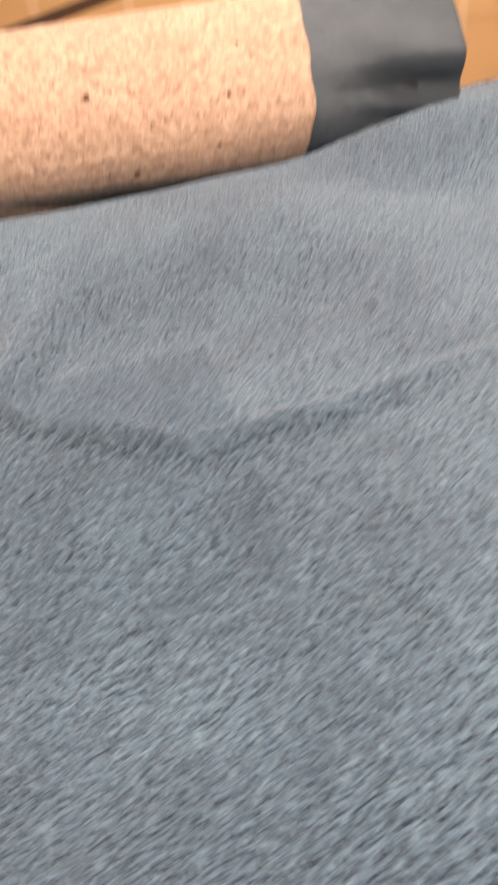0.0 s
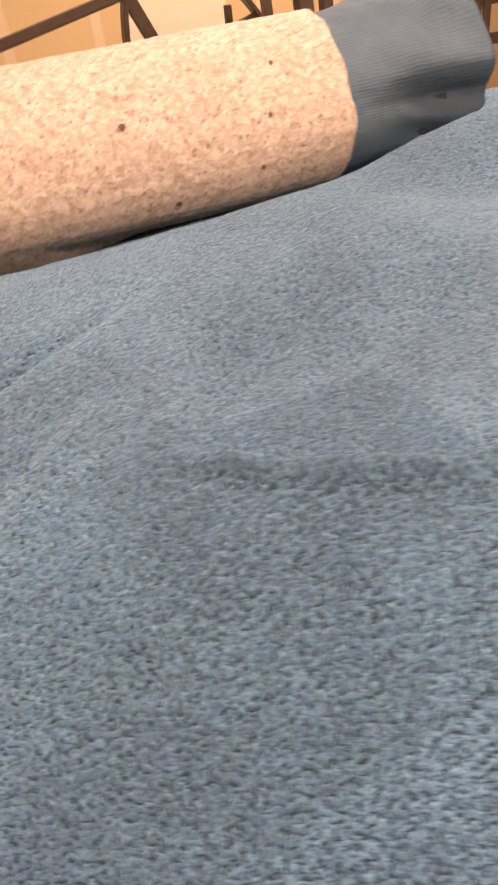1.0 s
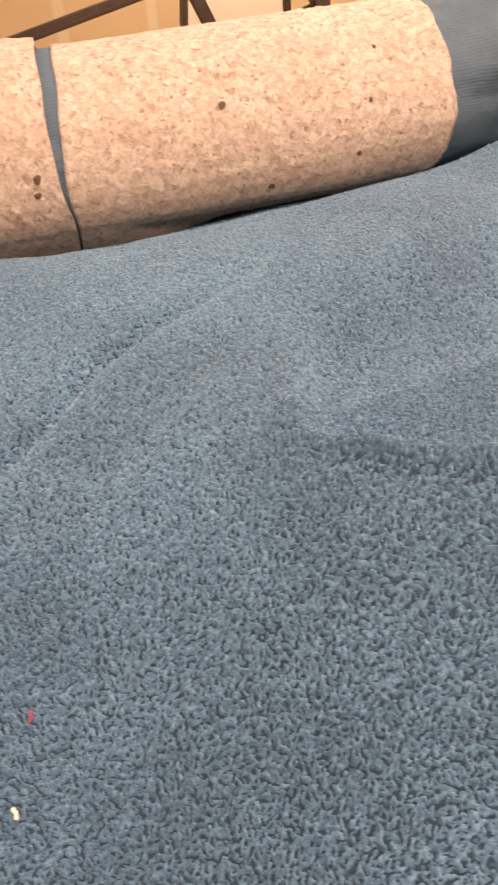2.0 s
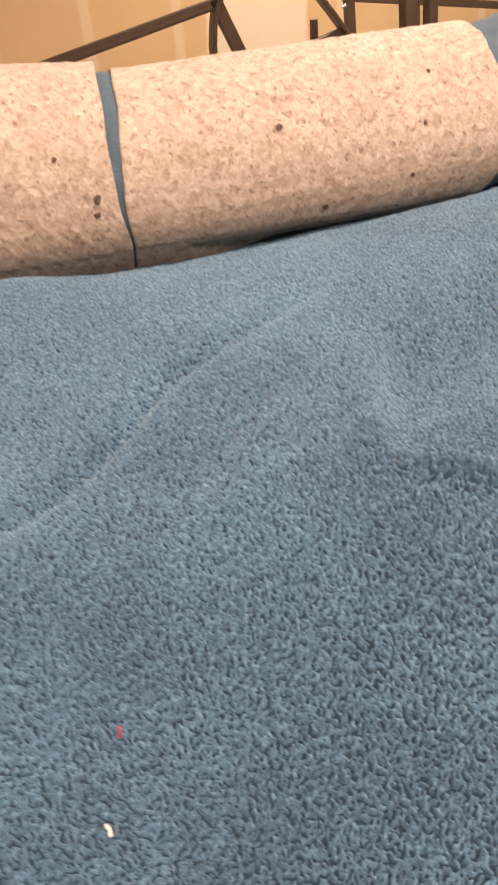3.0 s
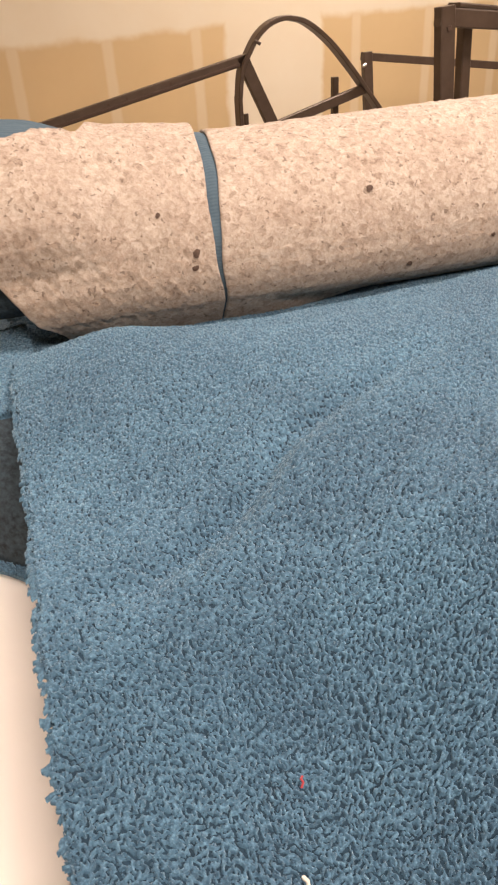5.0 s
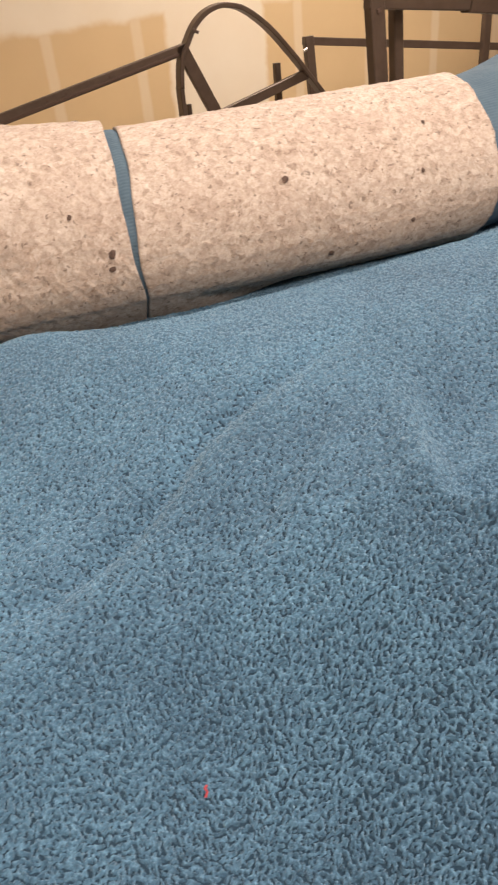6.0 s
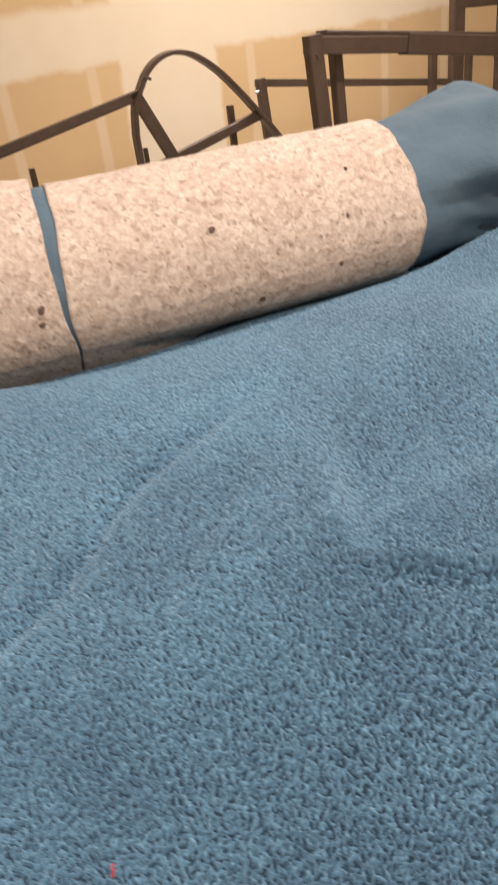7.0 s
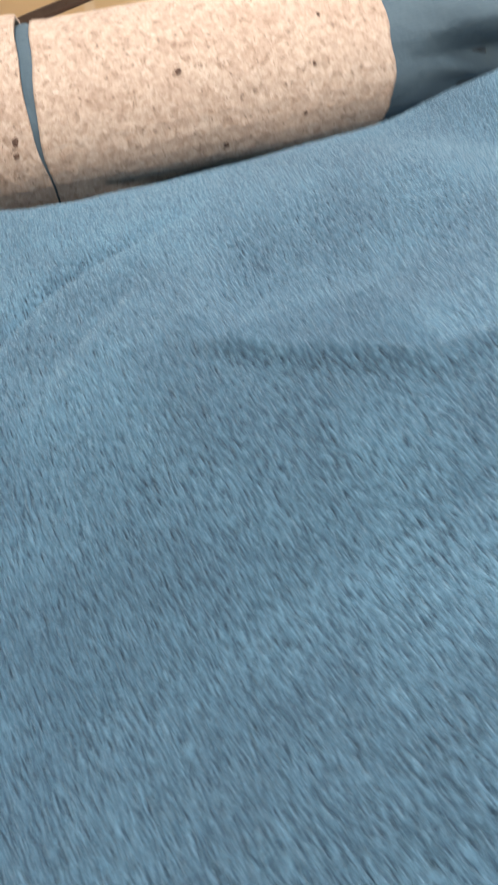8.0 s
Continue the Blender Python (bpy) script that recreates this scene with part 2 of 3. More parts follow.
def grid_mesh(name, xyz, uv=None, closed_rows=False):
    """A mesh from an array (rows, columns, 3), with a UV map from (rows, columns, 2)."""
    n, m, _ = xyz.shape
    idx = np.arange(n * m).reshape(n, m)
    rows = np.vstack([idx, idx[:1]]) if closed_rows else idx
    quads = np.stack([rows[:-1, :-1], rows[:-1, 1:], rows[1:, 1:], rows[1:, :-1]], -1).reshape(-1, 4)
    me = bpy.data.meshes.new(name)
    me.from_pydata(xyz.reshape(-1, 3).tolist(), [], quads.tolist())
    if uv is not None:
        layer = me.uv_layers.new(name="UVMap")
        flat = uv.reshape(-1, 2)[quads.reshape(-1)]
        layer.data.foreach_set("uv", flat.astype(np.float32).reshape(-1))
    me.update()
    return me


def ripple(x, y, seed=0.0):
    """A smooth uneven value of about -1 to 1."""
    return (np.sin(x * 1.0 + 1.7 * np.sin(y * 0.7 + seed)) + np.sin(y * 1.3 + 1.1 * np.sin(x * 1.9 + seed * 2)) + 0.6 * np.sin(2.3 * x - 1.7 * y + seed * 3)) / 2.6


# ---- room ----
X0, X1, Y0, Y1, TOP = -3.2, 5.0, -6.2, 0.0, 2.5
part("wall_north", box(bmesh.new(), (X0, Y1, 0), (X1, Y1 + 0.12, TOP)), drywall)
part("wall_south", box(bmesh.new(), (X0, Y0 - 0.12, 0), (X1, Y0, TOP)), drywall)
part("wall_west", box(bmesh.new(), (X0 - 0.12, Y0 - 0.12, 0), (X0, Y1 + 0.12, TOP)), drywall)
part("wall_east", box(bmesh.new(), (X1, Y0 - 0.12, 0), (X1 + 0.12, Y1 + 0.12, TOP)), drywall)
part("floor", box(bmesh.new(), (X0 - 0.12, Y0 - 0.12, -0.15), (X1 + 0.12, Y1 + 0.12, 0)), concrete)
part("ceiling", box(bmesh.new(), (X0 - 0.12, Y0 - 0.12, TOP), (X1 + 0.12, Y1 + 0.12, TOP + 0.15)), paint)
for n, words in (("wall_north", "unpainted tan drywall wall with pale joint compound bands"), ("wall_south", "unpainted tan drywall wall"), ("wall_west", "unpainted tan drywall wall"), ("wall_east", "unpainted tan drywall wall"), ("floor", "bare grey concrete floor"), ("ceiling", "plain off-white ceiling")):
    tagged(bpy.data.objects[n], words, n.split("_")[0], kind="structure")

# made-up fixtures, out of view, one for each added light
for lx, ly, lz, watts in LAMPS:
    lamp = empty("added_ceiling_lamp", "unseen long white ceiling lamp, added to light the room", "lamp", "ceiling lamps")
    part("housing", box(bmesh.new(), (lx - 0.62, ly - 0.18, TOP - 0.05), (lx + 0.62, ly + 0.18, TOP), 0.008), paint, lamp)
    part("diffuser", box(bmesh.new(), (lx - 0.60, ly - 0.16, TOP - 0.085), (lx + 0.60, ly + 0.16, TOP - 0.05), 0.012), lamp_glow, lamp, "glowing frosted diffuser of an added lamp")

# ---- white table under the carpets ----
TABLE = 0.752
table = empty("table", "large white laminate table under the carpets", "table")
part("tabletop", box(bmesh.new(), (-1.45, -3.95, TABLE - 0.035), (0.75, -2.45, TABLE), 0.004), white, table)
for px in (-1.36, 0.66):
    for py in (-3.86, -2.54):
        part("leg", box(bmesh.new(), (px - 0.03, py - 0.03, 0), (px + 0.03, py + 0.03, TABLE - 0.035), 0.004), white, table)

# ---- spread carpet ----
MOUNDS = ((-10, 15, 32, -4, 25), (-38, -32, -5, -1, 40), (-30, 34, 15, 22, 13), (-18, 28, -12, 20, 8), (1, 10, 10, 40, -2))


def bell(v, w):
    return np.exp(-v * v / (2 * w * w))


def step(v, lo, hi):
    t = np.clip((v - lo) / (hi - lo), 0, 1)
    return t * t * (3 - 2 * t)


def carpet_height(x, y):
    z = 0.8714 + 0.0855 * (np.clip(x, -0.9, 0.3) + 0.4) - 0.0245 * (y + 3.2)
    for i, col in enumerate(MOUNDS):
        for j, mm in enumerate(col):
            z = z + mm * 0.001 * np.exp(-((x + 0.70 - 0.12 * i) ** 2 + (y + 3.46 - 0.12 * j) ** 2) / (2 * 0.09 ** 2))
    # long shallow crease with a soft roll along its near side, and a fainter one beside it
    ca = y + 3.213 - 0.60 * np.clip(x + 0.645, 0, 0.12) - 0.34 * np.clip(x + 0.525, 0, 0.18) + 0.0035 * np.sin(x * 41)
    z = z + (-0.0105 * bell(ca, 0.0085) + 0.0042 * bell(ca + 0.026, 0.016)) * step(x, -0.70, -0.60) * step(-x, 0.34, 0.50)
    cc = y + 3.200 - 0.62 * (x + 0.490)
    z = z + (-0.0035 * bell(cc, 0.008) + 0.0020 * bell(cc + 0.022, 0.012)) * step(x, -0.56, -0.50) * step(-x, 0.43, 0.47)
    # hollow behind a sharp rim, open towards the far side
    ra = (x + 0.427 - 0.42 * (y + 3.24)) / 0.030
    rb = (y + 3.326 + 0.55 * np.clip(x + 0.40, 0, 0.07) + 1.0 * np.clip(x + 0.40, -0.06, 0) - 0.25 * np.clip(x + 0.25, 0, 0.3)) / 0.024
    inside = 1 - np.hypot(np.clip(1 - ra, 0, 9), np.clip(1 - rb, 0, 9))
    fade = step(-y, 3.13, 3.23) * step(-x, 0.06, 0.26)
    z = z + (-0.0205 * step(inside, 0.0, 0.95) + 0.0090 * bell(inside + 0.12, 0.22) * (0.3 + 0.7 * step(ra, 0.2, 1.2))) * fade
    z = z - 0.0085 * np.exp(-((x + 0.605) ** 2 + (y + 3.325) ** 2) / (2 * 0.045 ** 2))
    # it rises to meet the roll and is pressed down under it
    line = y + 0.149 * (x + 0.35)
    z = z + (np.clip(0.006 + 0.055 * (x + 0.35), -0.005, 0.030) * step(-x, -0.14, 0.0) + 0.016 * step(-x, 0.50, 0.62)) * step(line, -3.06, -2.96)
    z = z + 0.032 * step(x, -0.20, -0.02) * step(-x, -0.15, -0.03) * bell(line + 2.955, 0.045)
    under_roll = step(line, -2.955, -2.895) * step(-x, -0.10, 0.02)
    z = z * (1 - under_roll) + (0.887 - 0.011 * step(-x, 0.22, 0.40) + 0.033 * (x + 0.35)) * under_roll
    # near side falls to the table
    z = z - 0.17 * step(-y, 3.58, 3.86) - 0.02 * step(x, 0.1, 0.5)
    return np.maximum(z + 0.0015 * ripple(x * 30, y * 30, 2.0), TABLE + 0.014)


def carpet_edge(y):
    return -0.684 - 0.050 * (-y - 3.0) + 0.0008 * np.sin(y * 90) + 0.0006 * np.sin(y * 231)


carpet = empty("carpet", "blue cut-pile carpet spread in soft lumps over a table", "carpet")
ys = np.linspace(-3.88, -2.74, 230)
us = np.linspace(0, 1, 200)
YY, UU = np.meshgrid(ys, us, indexing="ij")
XX = carpet_edge(YY) + UU * (0.42 - carpet_edge(YY))
ZZ = carpet_height(XX, YY)
sheet = np.stack([XX, YY, ZZ], -1)
under = sheet - np.array([0, 0, 0.009])
# base set just under the tips so its painted shade fills the gaps
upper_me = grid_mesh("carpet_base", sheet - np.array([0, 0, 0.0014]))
part_of("carpet_base", upper_me, shaded_base, carpet, shade=True)
lower_me = grid_mesh("underside", under[:, ::-1], np.stack([XX, YY], -1)[:, ::-1])
part_of("underside", lower_me, backing, carpet, "ribbed woven backing", shade=True)
rim = np.concatenate([sheet[:, 0], sheet[-1, :], sheet[::-1, -1], sheet[0, ::-1]])
rim = np.stack([rim, rim - np.array([0, 0, 0.009])])
part_of("cut_edge", grid_mesh("cut_edge", rim), shaded_base, carpet)


def pile(name, xs, ys, height, length, width, seed):
    """Many short curled yarn ends lying in all directions on a height field."""
    rng = np.random.default_rng(seed)
    n = len(xs)
    field = 2.2 * ripple(xs * 70, ys * 70, 0.4) + 1.3 * ripple(xs * 230, ys * 220, 1.3)
    ang = field + rng.normal(0, 0.75, n)
    ln = length * rng.uniform(0.7, 1.25, n)
    wd = width * rng.uniform(0.8, 1.2, n)
    curl = rng.normal(0, 1.0, n)
    e = 0.004
    zx = (height(xs + e, ys) - height(xs - e, ys)) / (2 * e)
    zy = (height(xs, ys + e) - height(xs, ys - e)) / (2 * e)
    zx, zy = np.clip(zx, -1.3, 1.3), np.clip(zy, -1.3, 1.3)
    z0 = height(xs, ys)
    t = np.array([-0.5, -0.17, 0.17, 0.5])
    lift = np.array([-0.0005, 0.0008, 0.0008, -0.0005])
    prof = ((-1.0, -0.0024), (0.0, 0.0005), (1.0, -0.0024))
    verts = np.empty((n, 4, 3, 3))
    h_off = rng.uniform(-0.0005, 0.0004, n)
    for i in range(4):
        a = ang + curl * t[i] * 2.4
        px = xs + np.cos(ang + curl * t[i] * 1.2) * ln * t[i]
        py = ys + np.sin(ang + curl * t[i] * 1.2) * ln * t[i]
        for j, (side, up) in enumerate(prof):
            wx = px - np.sin(a) * side * wd / 2
            wy = py + np.cos(a) * side * wd / 2
            verts[:, i, j, 0], verts[:, i, j, 1] = wx, wy
            verts[:, i, j, 2] = z0 + zx * (wx - xs) + zy * (wy - ys) + lift[i] + up + h_off
    quads = []
    for i in range(3):
        for j in range(2):
            quads.append((i * 3 + j, i * 3 + j + 1, i * 3 + j + 4, i * 3 + j + 3))
    quads = (np.array(quads)[None] + (np.arange(n) * 12)[:, None, None]).reshape(-1, 4)
    me = bpy.data.meshes.new(name)
    me.vertices.add(n * 12)
    me.vertices.foreach_set("co", verts.reshape(-1).astype(np.float32))
    me.loops.add(len(quads) * 4)
    me.loops.foreach_set("vertex_index", quads.reshape(-1).astype(np.int32))
    me.polygons.add(len(quads))
    me.polygons.foreach_set("loop_start", np.arange(0, len(quads) * 4, 4, dtype=np.int32))
    me.polygons.foreach_set("use_smooth", np.ones(len(quads), dtype=bool))
    me.update()
    me.validate()
    return me


def scatter(x0, x1, y0, y1, pitch, seed):
    rng = np.random.default_rng(seed)
    gx, gy = np.meshgrid(np.arange(x0, x1, pitch), np.arange(y0, y1, pitch))
    gx, gy = gx.ravel(), gy.ravel()
    return gx + rng.uniform(-0.5, 0.5, len(gx)) * pitch, gy + rng.uniform(-0.5, 0.5, len(gy)) * pitch


def lay_tufts(x0, x1, y0, y1, spacing, seed):
    """Places, headings, sizes, heights and leans of the yarn ends standing on a stretch of carpet."""
    rng = np.random.default_rng(seed)
    tx, ty = scatter(x0, x1, y0, y1, spacing, seed)
    n = len(tx)
    head = 1.5 * ripple(tx * 45, ty * 45, 0.4) + 1.2 * ripple(tx * 170, ty * 160, 1.3) + rng.normal(0, 0.8, n)
    return dict(x=tx, y=ty, head=head, long=rng.uniform(0.0010, 0.0021, n), wide=rng.uniform(0.00050, 0.00076, n),
                top=rng.normal(0, 0.00044, n), lean=rng.normal(0, 0.12, n), bend=rng.normal(0, 190.0, n))


def tuft_sheet(name, tufts, x0, x1, y0, y1, height, wanted, seed, pitch, deep=0.0042):
    """Cut pile as a fine sheet in which every yarn end is a bent, rounded grain with dark gaps round it."""
    rng = np.random.default_rng(seed)
    nx, ny = int((x1 - x0) / pitch) + 2, int((y1 - y0) / pitch) + 2
    relief = np.full(ny * nx, -deep)
    near = (tufts["x"] > x0 - 0.004) & (tufts["x"] < x1 + 0.004) & (tufts["y"] > y0 - 0.004) & (tufts["y"] < y1 + 0.004)
    t = {k: v[near] for k, v in tufts.items()}
    ci, cj = np.rint((t["x"] - x0) / pitch).astype(int), np.rint((t["y"] - y0) / pitch).astype(int)
    ca, sa = np.cos(t["head"]), np.sin(t["head"])
    reach = int(0.0023 / pitch) + 1
    for dj in range(-reach, reach + 1):
        for di in range(-reach, reach + 1):
            i, j = ci + di, cj + dj
            px, py = x0 + i * pitch - t["x"], y0 + j * pitch - t["y"]
            u, v = px * ca + py * sa, py * ca - px * sa
            v = v - t["bend"] * u * u
            r = (u / t["long"]) ** 2 + (v / t["wide"]) ** 2
            ok = (r < 1.0) & (i >= 0) & (i < nx) & (j >= 0) & (j < ny)
            z = t["top"] + t["lean"] * u - 0.0024 * (1 - np.sqrt(np.clip(1 - r, 0, 1)))
            np.maximum.at(relief, (j * nx + i)[ok], z[ok])
    relief = relief.reshape(ny, nx)
    gx, gy = np.meshgrid(x0 + np.arange(nx) * pitch, y0 + np.arange(ny) * pitch)
    gz = height(gx, gy) + 0.0006 + relief + rng.normal(0, 0.00010, gx.shape)
    idx = np.arange(nx * ny).reshape(ny, nx)
    quads = np.stack([idx[:-1, :-1], idx[:-1, 1:], idx[1:, 1:], idx[1:, :-1]], -1).reshape(-1, 4)
    quads = quads[wanted(gx, gy, relief > -0.6 * deep)[:-1, :-1].reshape(-1)]
    used, quads = np.unique(quads, return_inverse=True)
    quads = quads.reshape(-1, 4)
    co = np.stack([gx, gy, gz], -1).reshape(-1, 3)[used]
    me = bpy.data.meshes.new(name)
    me.vertices.add(len(co))
    me.vertices.foreach_set("co", co.reshape(-1).astype(np.float32))
    me.loops.add(len(quads) * 4)
    me.loops.foreach_set("vertex_index", quads.reshape(-1).astype(np.int32))
    me.polygons.add(len(quads))
    me.polygons.foreach_set("loop_start", np.arange(0, len(quads) * 4, 4, dtype=np.int32))
    me.polygons.foreach_set("use_smooth", np.ones(len(quads), dtype=bool))
    me.update()
    return me


def near_part(x, y, yarn_here):
    return (x > carpet_edge(y) - 0.0010 + 0.0020 * ~yarn_here) & (x < -0.19 + 0.64 * (y + 3.5)) & (y > -3.50 - 0.45 * (x + 0.7))


TUFTS = lay_tufts(-0.72, 0.30, -3.68, -2.78, 0.00175, 8)
# finest where the camera comes nearest
for x0, x1, y0, y1, pitch in ((-0.72, -0.30, -3.44, -3.25, 0.00045), (-0.72, 0.30, -3.68, -3.44, 0.00080), (-0.30, 0.30, -3.44, -3.25, 0.00080), (-0.72, 0.30, -3.25, -2.78, 0.00074)):
    tagged(part_of("nap", tuft_sheet("nap", TUFTS, x0, x1, y0, y1, carpet_height, near_part, 8, pitch), yarn, carpet, "curled blue cut-pile yarn"), kind="stuff")
fy = np.random.default_rng(31).uniform(-3.66, -2.96, 900)
fx = carpet_edge(fy) + np.random.default_rng(32).normal(-0.0004, 0.0011, 900)
tagged(part_of("fringe", pile("fringe", fx, fy, lambda x, y: carpet_height(x, y) - 0.0015, 0.0062, 0.0013, 33), yarn, carpet, "frayed yarn along the cut edge"), kind="stuff")
ox, oy = scatter(-0.72, 0.42, -3.88, -2.745, 0.0054, 6)
rest = (ox > carpet_edge(oy) - 0.001) & ~((ox < -0.19 + 0.64 * (oy + 3.5)) & (oy > -3.50 - 0.45 * (ox + 0.7)) & (oy < -2.78) & (ox < 0.30))
tagged(part_of("outer_nap", pile("outer_nap", ox[rest], oy[rest], carpet_height, 0.0120, 0.0048, 9), yarn, carpet, "curled blue cut-pile yarn"), kind="stuff")

# ---- lower carpet, seen beyond the cut edge of the spread one ----
def fold_front(x):
    """How far the fold reaches towards the near side; further under the spread carpet."""
    return -2.972 - 0.46 * step(x, -0.66, -0.60)


def lower_height(x, y):
    return 0.876 - 0.03 * np.clip(-0.72 - x, 0, 1) + 0.003 * ripple(x * 18, y * 18, 4.0)


folded = empty("folded_carpet", "blue carpet folded over itself on the white table", "carpet")
vv, xx = np.meshgrid(np.linspace(0, 1, 60), np.linspace(-1.25, -0.20, 90), indexing="ij")
yy = fold_front(xx) + vv * (-2.47 - fold_front(xx))
round_off = 0.008 * (1 - np.sqrt(np.clip(1 - (1 - np.clip((yy - fold_front(xx)) / 0.018, 0, 1)) ** 2, 0, 1)))
lz = np.minimum(lower_height(xx, yy) - round_off, np.where(xx > carpet_edge(yy) - 0.02, carpet_height(xx, yy) - 0.012, 9))
top_sheet = np.stack([xx, yy, lz], -1)
part_of("carpet_base", grid_mesh("carpet_base", top_sheet - np.array([0, 0, 0.0035])), yarn, folded, shade=True)
front = top_sheet[0]


def lean_out(x):
    """How far the foot of the fold stands out from its top."""
    return 0.030 + 1.0 * np.clip(x + 0.735, -0.07, 0.05)


rows = []
for k in range(9):
    f = k / 8
    r = front.copy()
    r[:, 2] = front[:, 2] * (1 - f) + (TABLE + 0.003) * f
    r[:, 1] = front[:, 1] - 0.010 * math.sin(f * 3.0) - lean_out(front[:, 0]) * f
    rows.append(r)
front_rows = np.stack(rows)
# the fold's shaded front gets its darkness from the material
part_of("fold_face", grid_mesh("fold_face", front_rows, np.stack([front_rows[..., 0], front_rows[..., 2]], -1)), shaded_back, folded, "front of the fold, coloured dark for shade", shade=True)
sides = np.concatenate([top_sheet[:, 0][::-1], top_sheet[-1, :]])
low = sides.copy()
low[:, 2] = TABLE
part_of("fold_side", grid_mesh("fold_side", np.stack([sides, low])), shaded_base, folded)
# the bottom layer's pile shows as a thin lip on the table
lipx = np.linspace(-1.25, -0.20, 120)
lip = [(float(x), float(fold_front(x) - lean_out(x)) - 0.004 + 0.0015 * math.sin(x * 120), TABLE + 0.004) for x in lipx]
part("pile_lip", tube(lip, 0.010, 0.008, (0, 0, 1), 0.002), yarn, folded)
hx, hy = scatter(-0.90, -0.67, -3.10, -2.96, 0.0020, 25)
on_lip = np.abs(hy - fold_front(-0.9) + lean_out(hx) + 0.004) < 0.0065
lip_pile = pile("lip_pile", hx[on_lip], hy[on_lip], lambda x, y: 0 * x + TABLE + 0.010, 0.0050, 0.00150, 28)
tagged(part_of("lip_pile", lip_pile, yarn, folded), kind="stuff")


def fold_height(x, y):
    return lower_height(x, y) - 0.008 * (1 - np.sqrt(np.clip(1 - (1 - np.clip((y - fold_front(-0.9)) / 0.018, 0, 1)) ** 2, 0, 1)))


def fold_part(x, y, yarn_here):
    return y > -2.971 + 0.003 * ~yarn_here


FOLD_TUFTS = lay_tufts(-0.95, -0.66, -2.98, -2.80, 0.00175, 18)
tagged(part_of("nap", tuft_sheet("nap", FOLD_TUFTS, -0.95, -0.66, -2.98, -2.80, fold_height, fold_part, 18, 0.0009), yarn, folded), kind="stuff")

# ---- carpet roll ----
AX0 = np.array([-0.35, -2.8318, 0.9608])
AXD = np.array([0.98849, -0.14768, 0.03282])
E1 = np.array([-0.10062, -0.80380, -0.58632])
E2 = np.array([-0.11297, -0.57627, 0.80941])
RA, RB = 0.0939, 0.0664
D = math.radians


def roll_point(s, phi, out=0.0):
    """A place on the oval roll: s metres along its axis, phi radians round it, out metres off the surface."""
    swell = 1 + (0.14 * step(-s, 0.08, 0.24) + 0.33 * step(-s, 0.20, 0.29) + 0.20 * step(-s, 0.28, 0.37)) * step(np.sin(phi - 0.5), 0.1, 0.95) + 0.38 * step(s, 0.235, 0.40) * step(np.sin(phi - 0.4), 0.15, 0.98)
    out = out + 0.0045 * bell(phi - D(4), D(17)) * step(-s, -0.22, -0.12)
    a, b = (RA + out) * swell, (RB + out) * swell
    wave = 1 + 0.006 * ripple(s * 22, phi * 1.6, 0.8)
    c, n = np.cos(phi) * a * wave, np.sin(phi) * b * wave
    # the underside sags onto the carpet
    sag = (0.002 + 0.014 * step(-s, -0.03, 0.06) * step(s, -0.31, -0.22)) * step(-phi, D(2) + D(14) * step(s, -0.11, -0.02), D(24)) * step(phi, D(-100), D(-70))
    return AX0 + s[..., None] * AXD + c[..., None] * E1 + n[..., None] * E2 - sag[..., None] * np.array([0.0, -0.5, 1.2])


def solid_patch(name, s, phi, out0, out1):
    """A bent slab over a grid of s and phi, with its rims closed."""
    o, i = roll_point(s, phi, out1), roll_point(s, phi, out0)
    n, m = s.shape
    v = np.concatenate([o.reshape(-1, 3), i.reshape(-1, 3)])
    idx = np.arange(n * m).reshape(n, m)
    q = [np.stack([idx[:-1, :-1], idx[1:, :-1], idx[1:, 1:], idx[:-1, 1:]], -1).reshape(-1, 4)]
    q.append(q[0][:, ::-1] + n * m)
    rim = np.concatenate([idx[0, :-1], idx[:-1, -1], idx[-1, :0:-1], idx[:0:-1, 0]])
    nxt = np.roll(rim, -1)
    q.append(np.stack([rim, nxt, nxt + n * m, rim + n * m], -1))
    q = np.concatenate(q)
    me = bpy.data.meshes.new(name)
    me.from_pydata(v.tolist(), [], q.tolist())
    uv = np.concatenate([np.stack([s, phi * 0.08], -1).reshape(-1, 2)] * 2)
    me.uv_layers.new(name="UVMap").data.foreach_set("uv", uv[q.reshape(-1)].astype(np.float32).reshape(-1))
    bm = bmesh.new()
    bm.from_mesh(me)
    bmesh.ops.recalc_face_normals(bm, faces=bm.faces)
    bm.to_mesh(me)
    bm.free()
    return me


rolled = empty("carpet_roll", "rolled blue carpet with its ribbed backing outward", "carpet")
# one sheet wound inward about two and a half turns
turn = np.linspace(math.radians(-95), math.radians(-95 + 900), 300)
along = np.linspace(0, 1, 120)
PH, AL = np.meshgrid(turn, along, indexing="ij")
first = PH < math.radians(265)
mouth = 0.350 + 0.042 * step(PH, D(2), D(26)) - 0.018 * step(PH, D(55), D(105)) - 0.024 * step(PH, D(112), D(150)) + 0.0015 * np.sin(PH * 5)
tail = -0.332 - 0.060 * step(np.sin(PH - 0.6), 0.25, 0.7) * first + 0.075 * step(-PH, D(-62), D(-38)) * first - 0.036 * (1 - first) + 0.003 * np.sin(PH * 7) + 0.0012 * np.sin(PH * 23)
SS = tail + AL * (mouth - tail)
INW = -0.0055 - 0.0125 * np.where(first, np.clip((PH - math.radians(150)) / math.radians(115), 0, 1), 1 + (PH - math.radians(265)) / (2 * math.pi))
# the pile bulges up in the slit between the padding pieces
INW = INW + 0.0040 * bell(SS + 0.1150, 0.006) * first
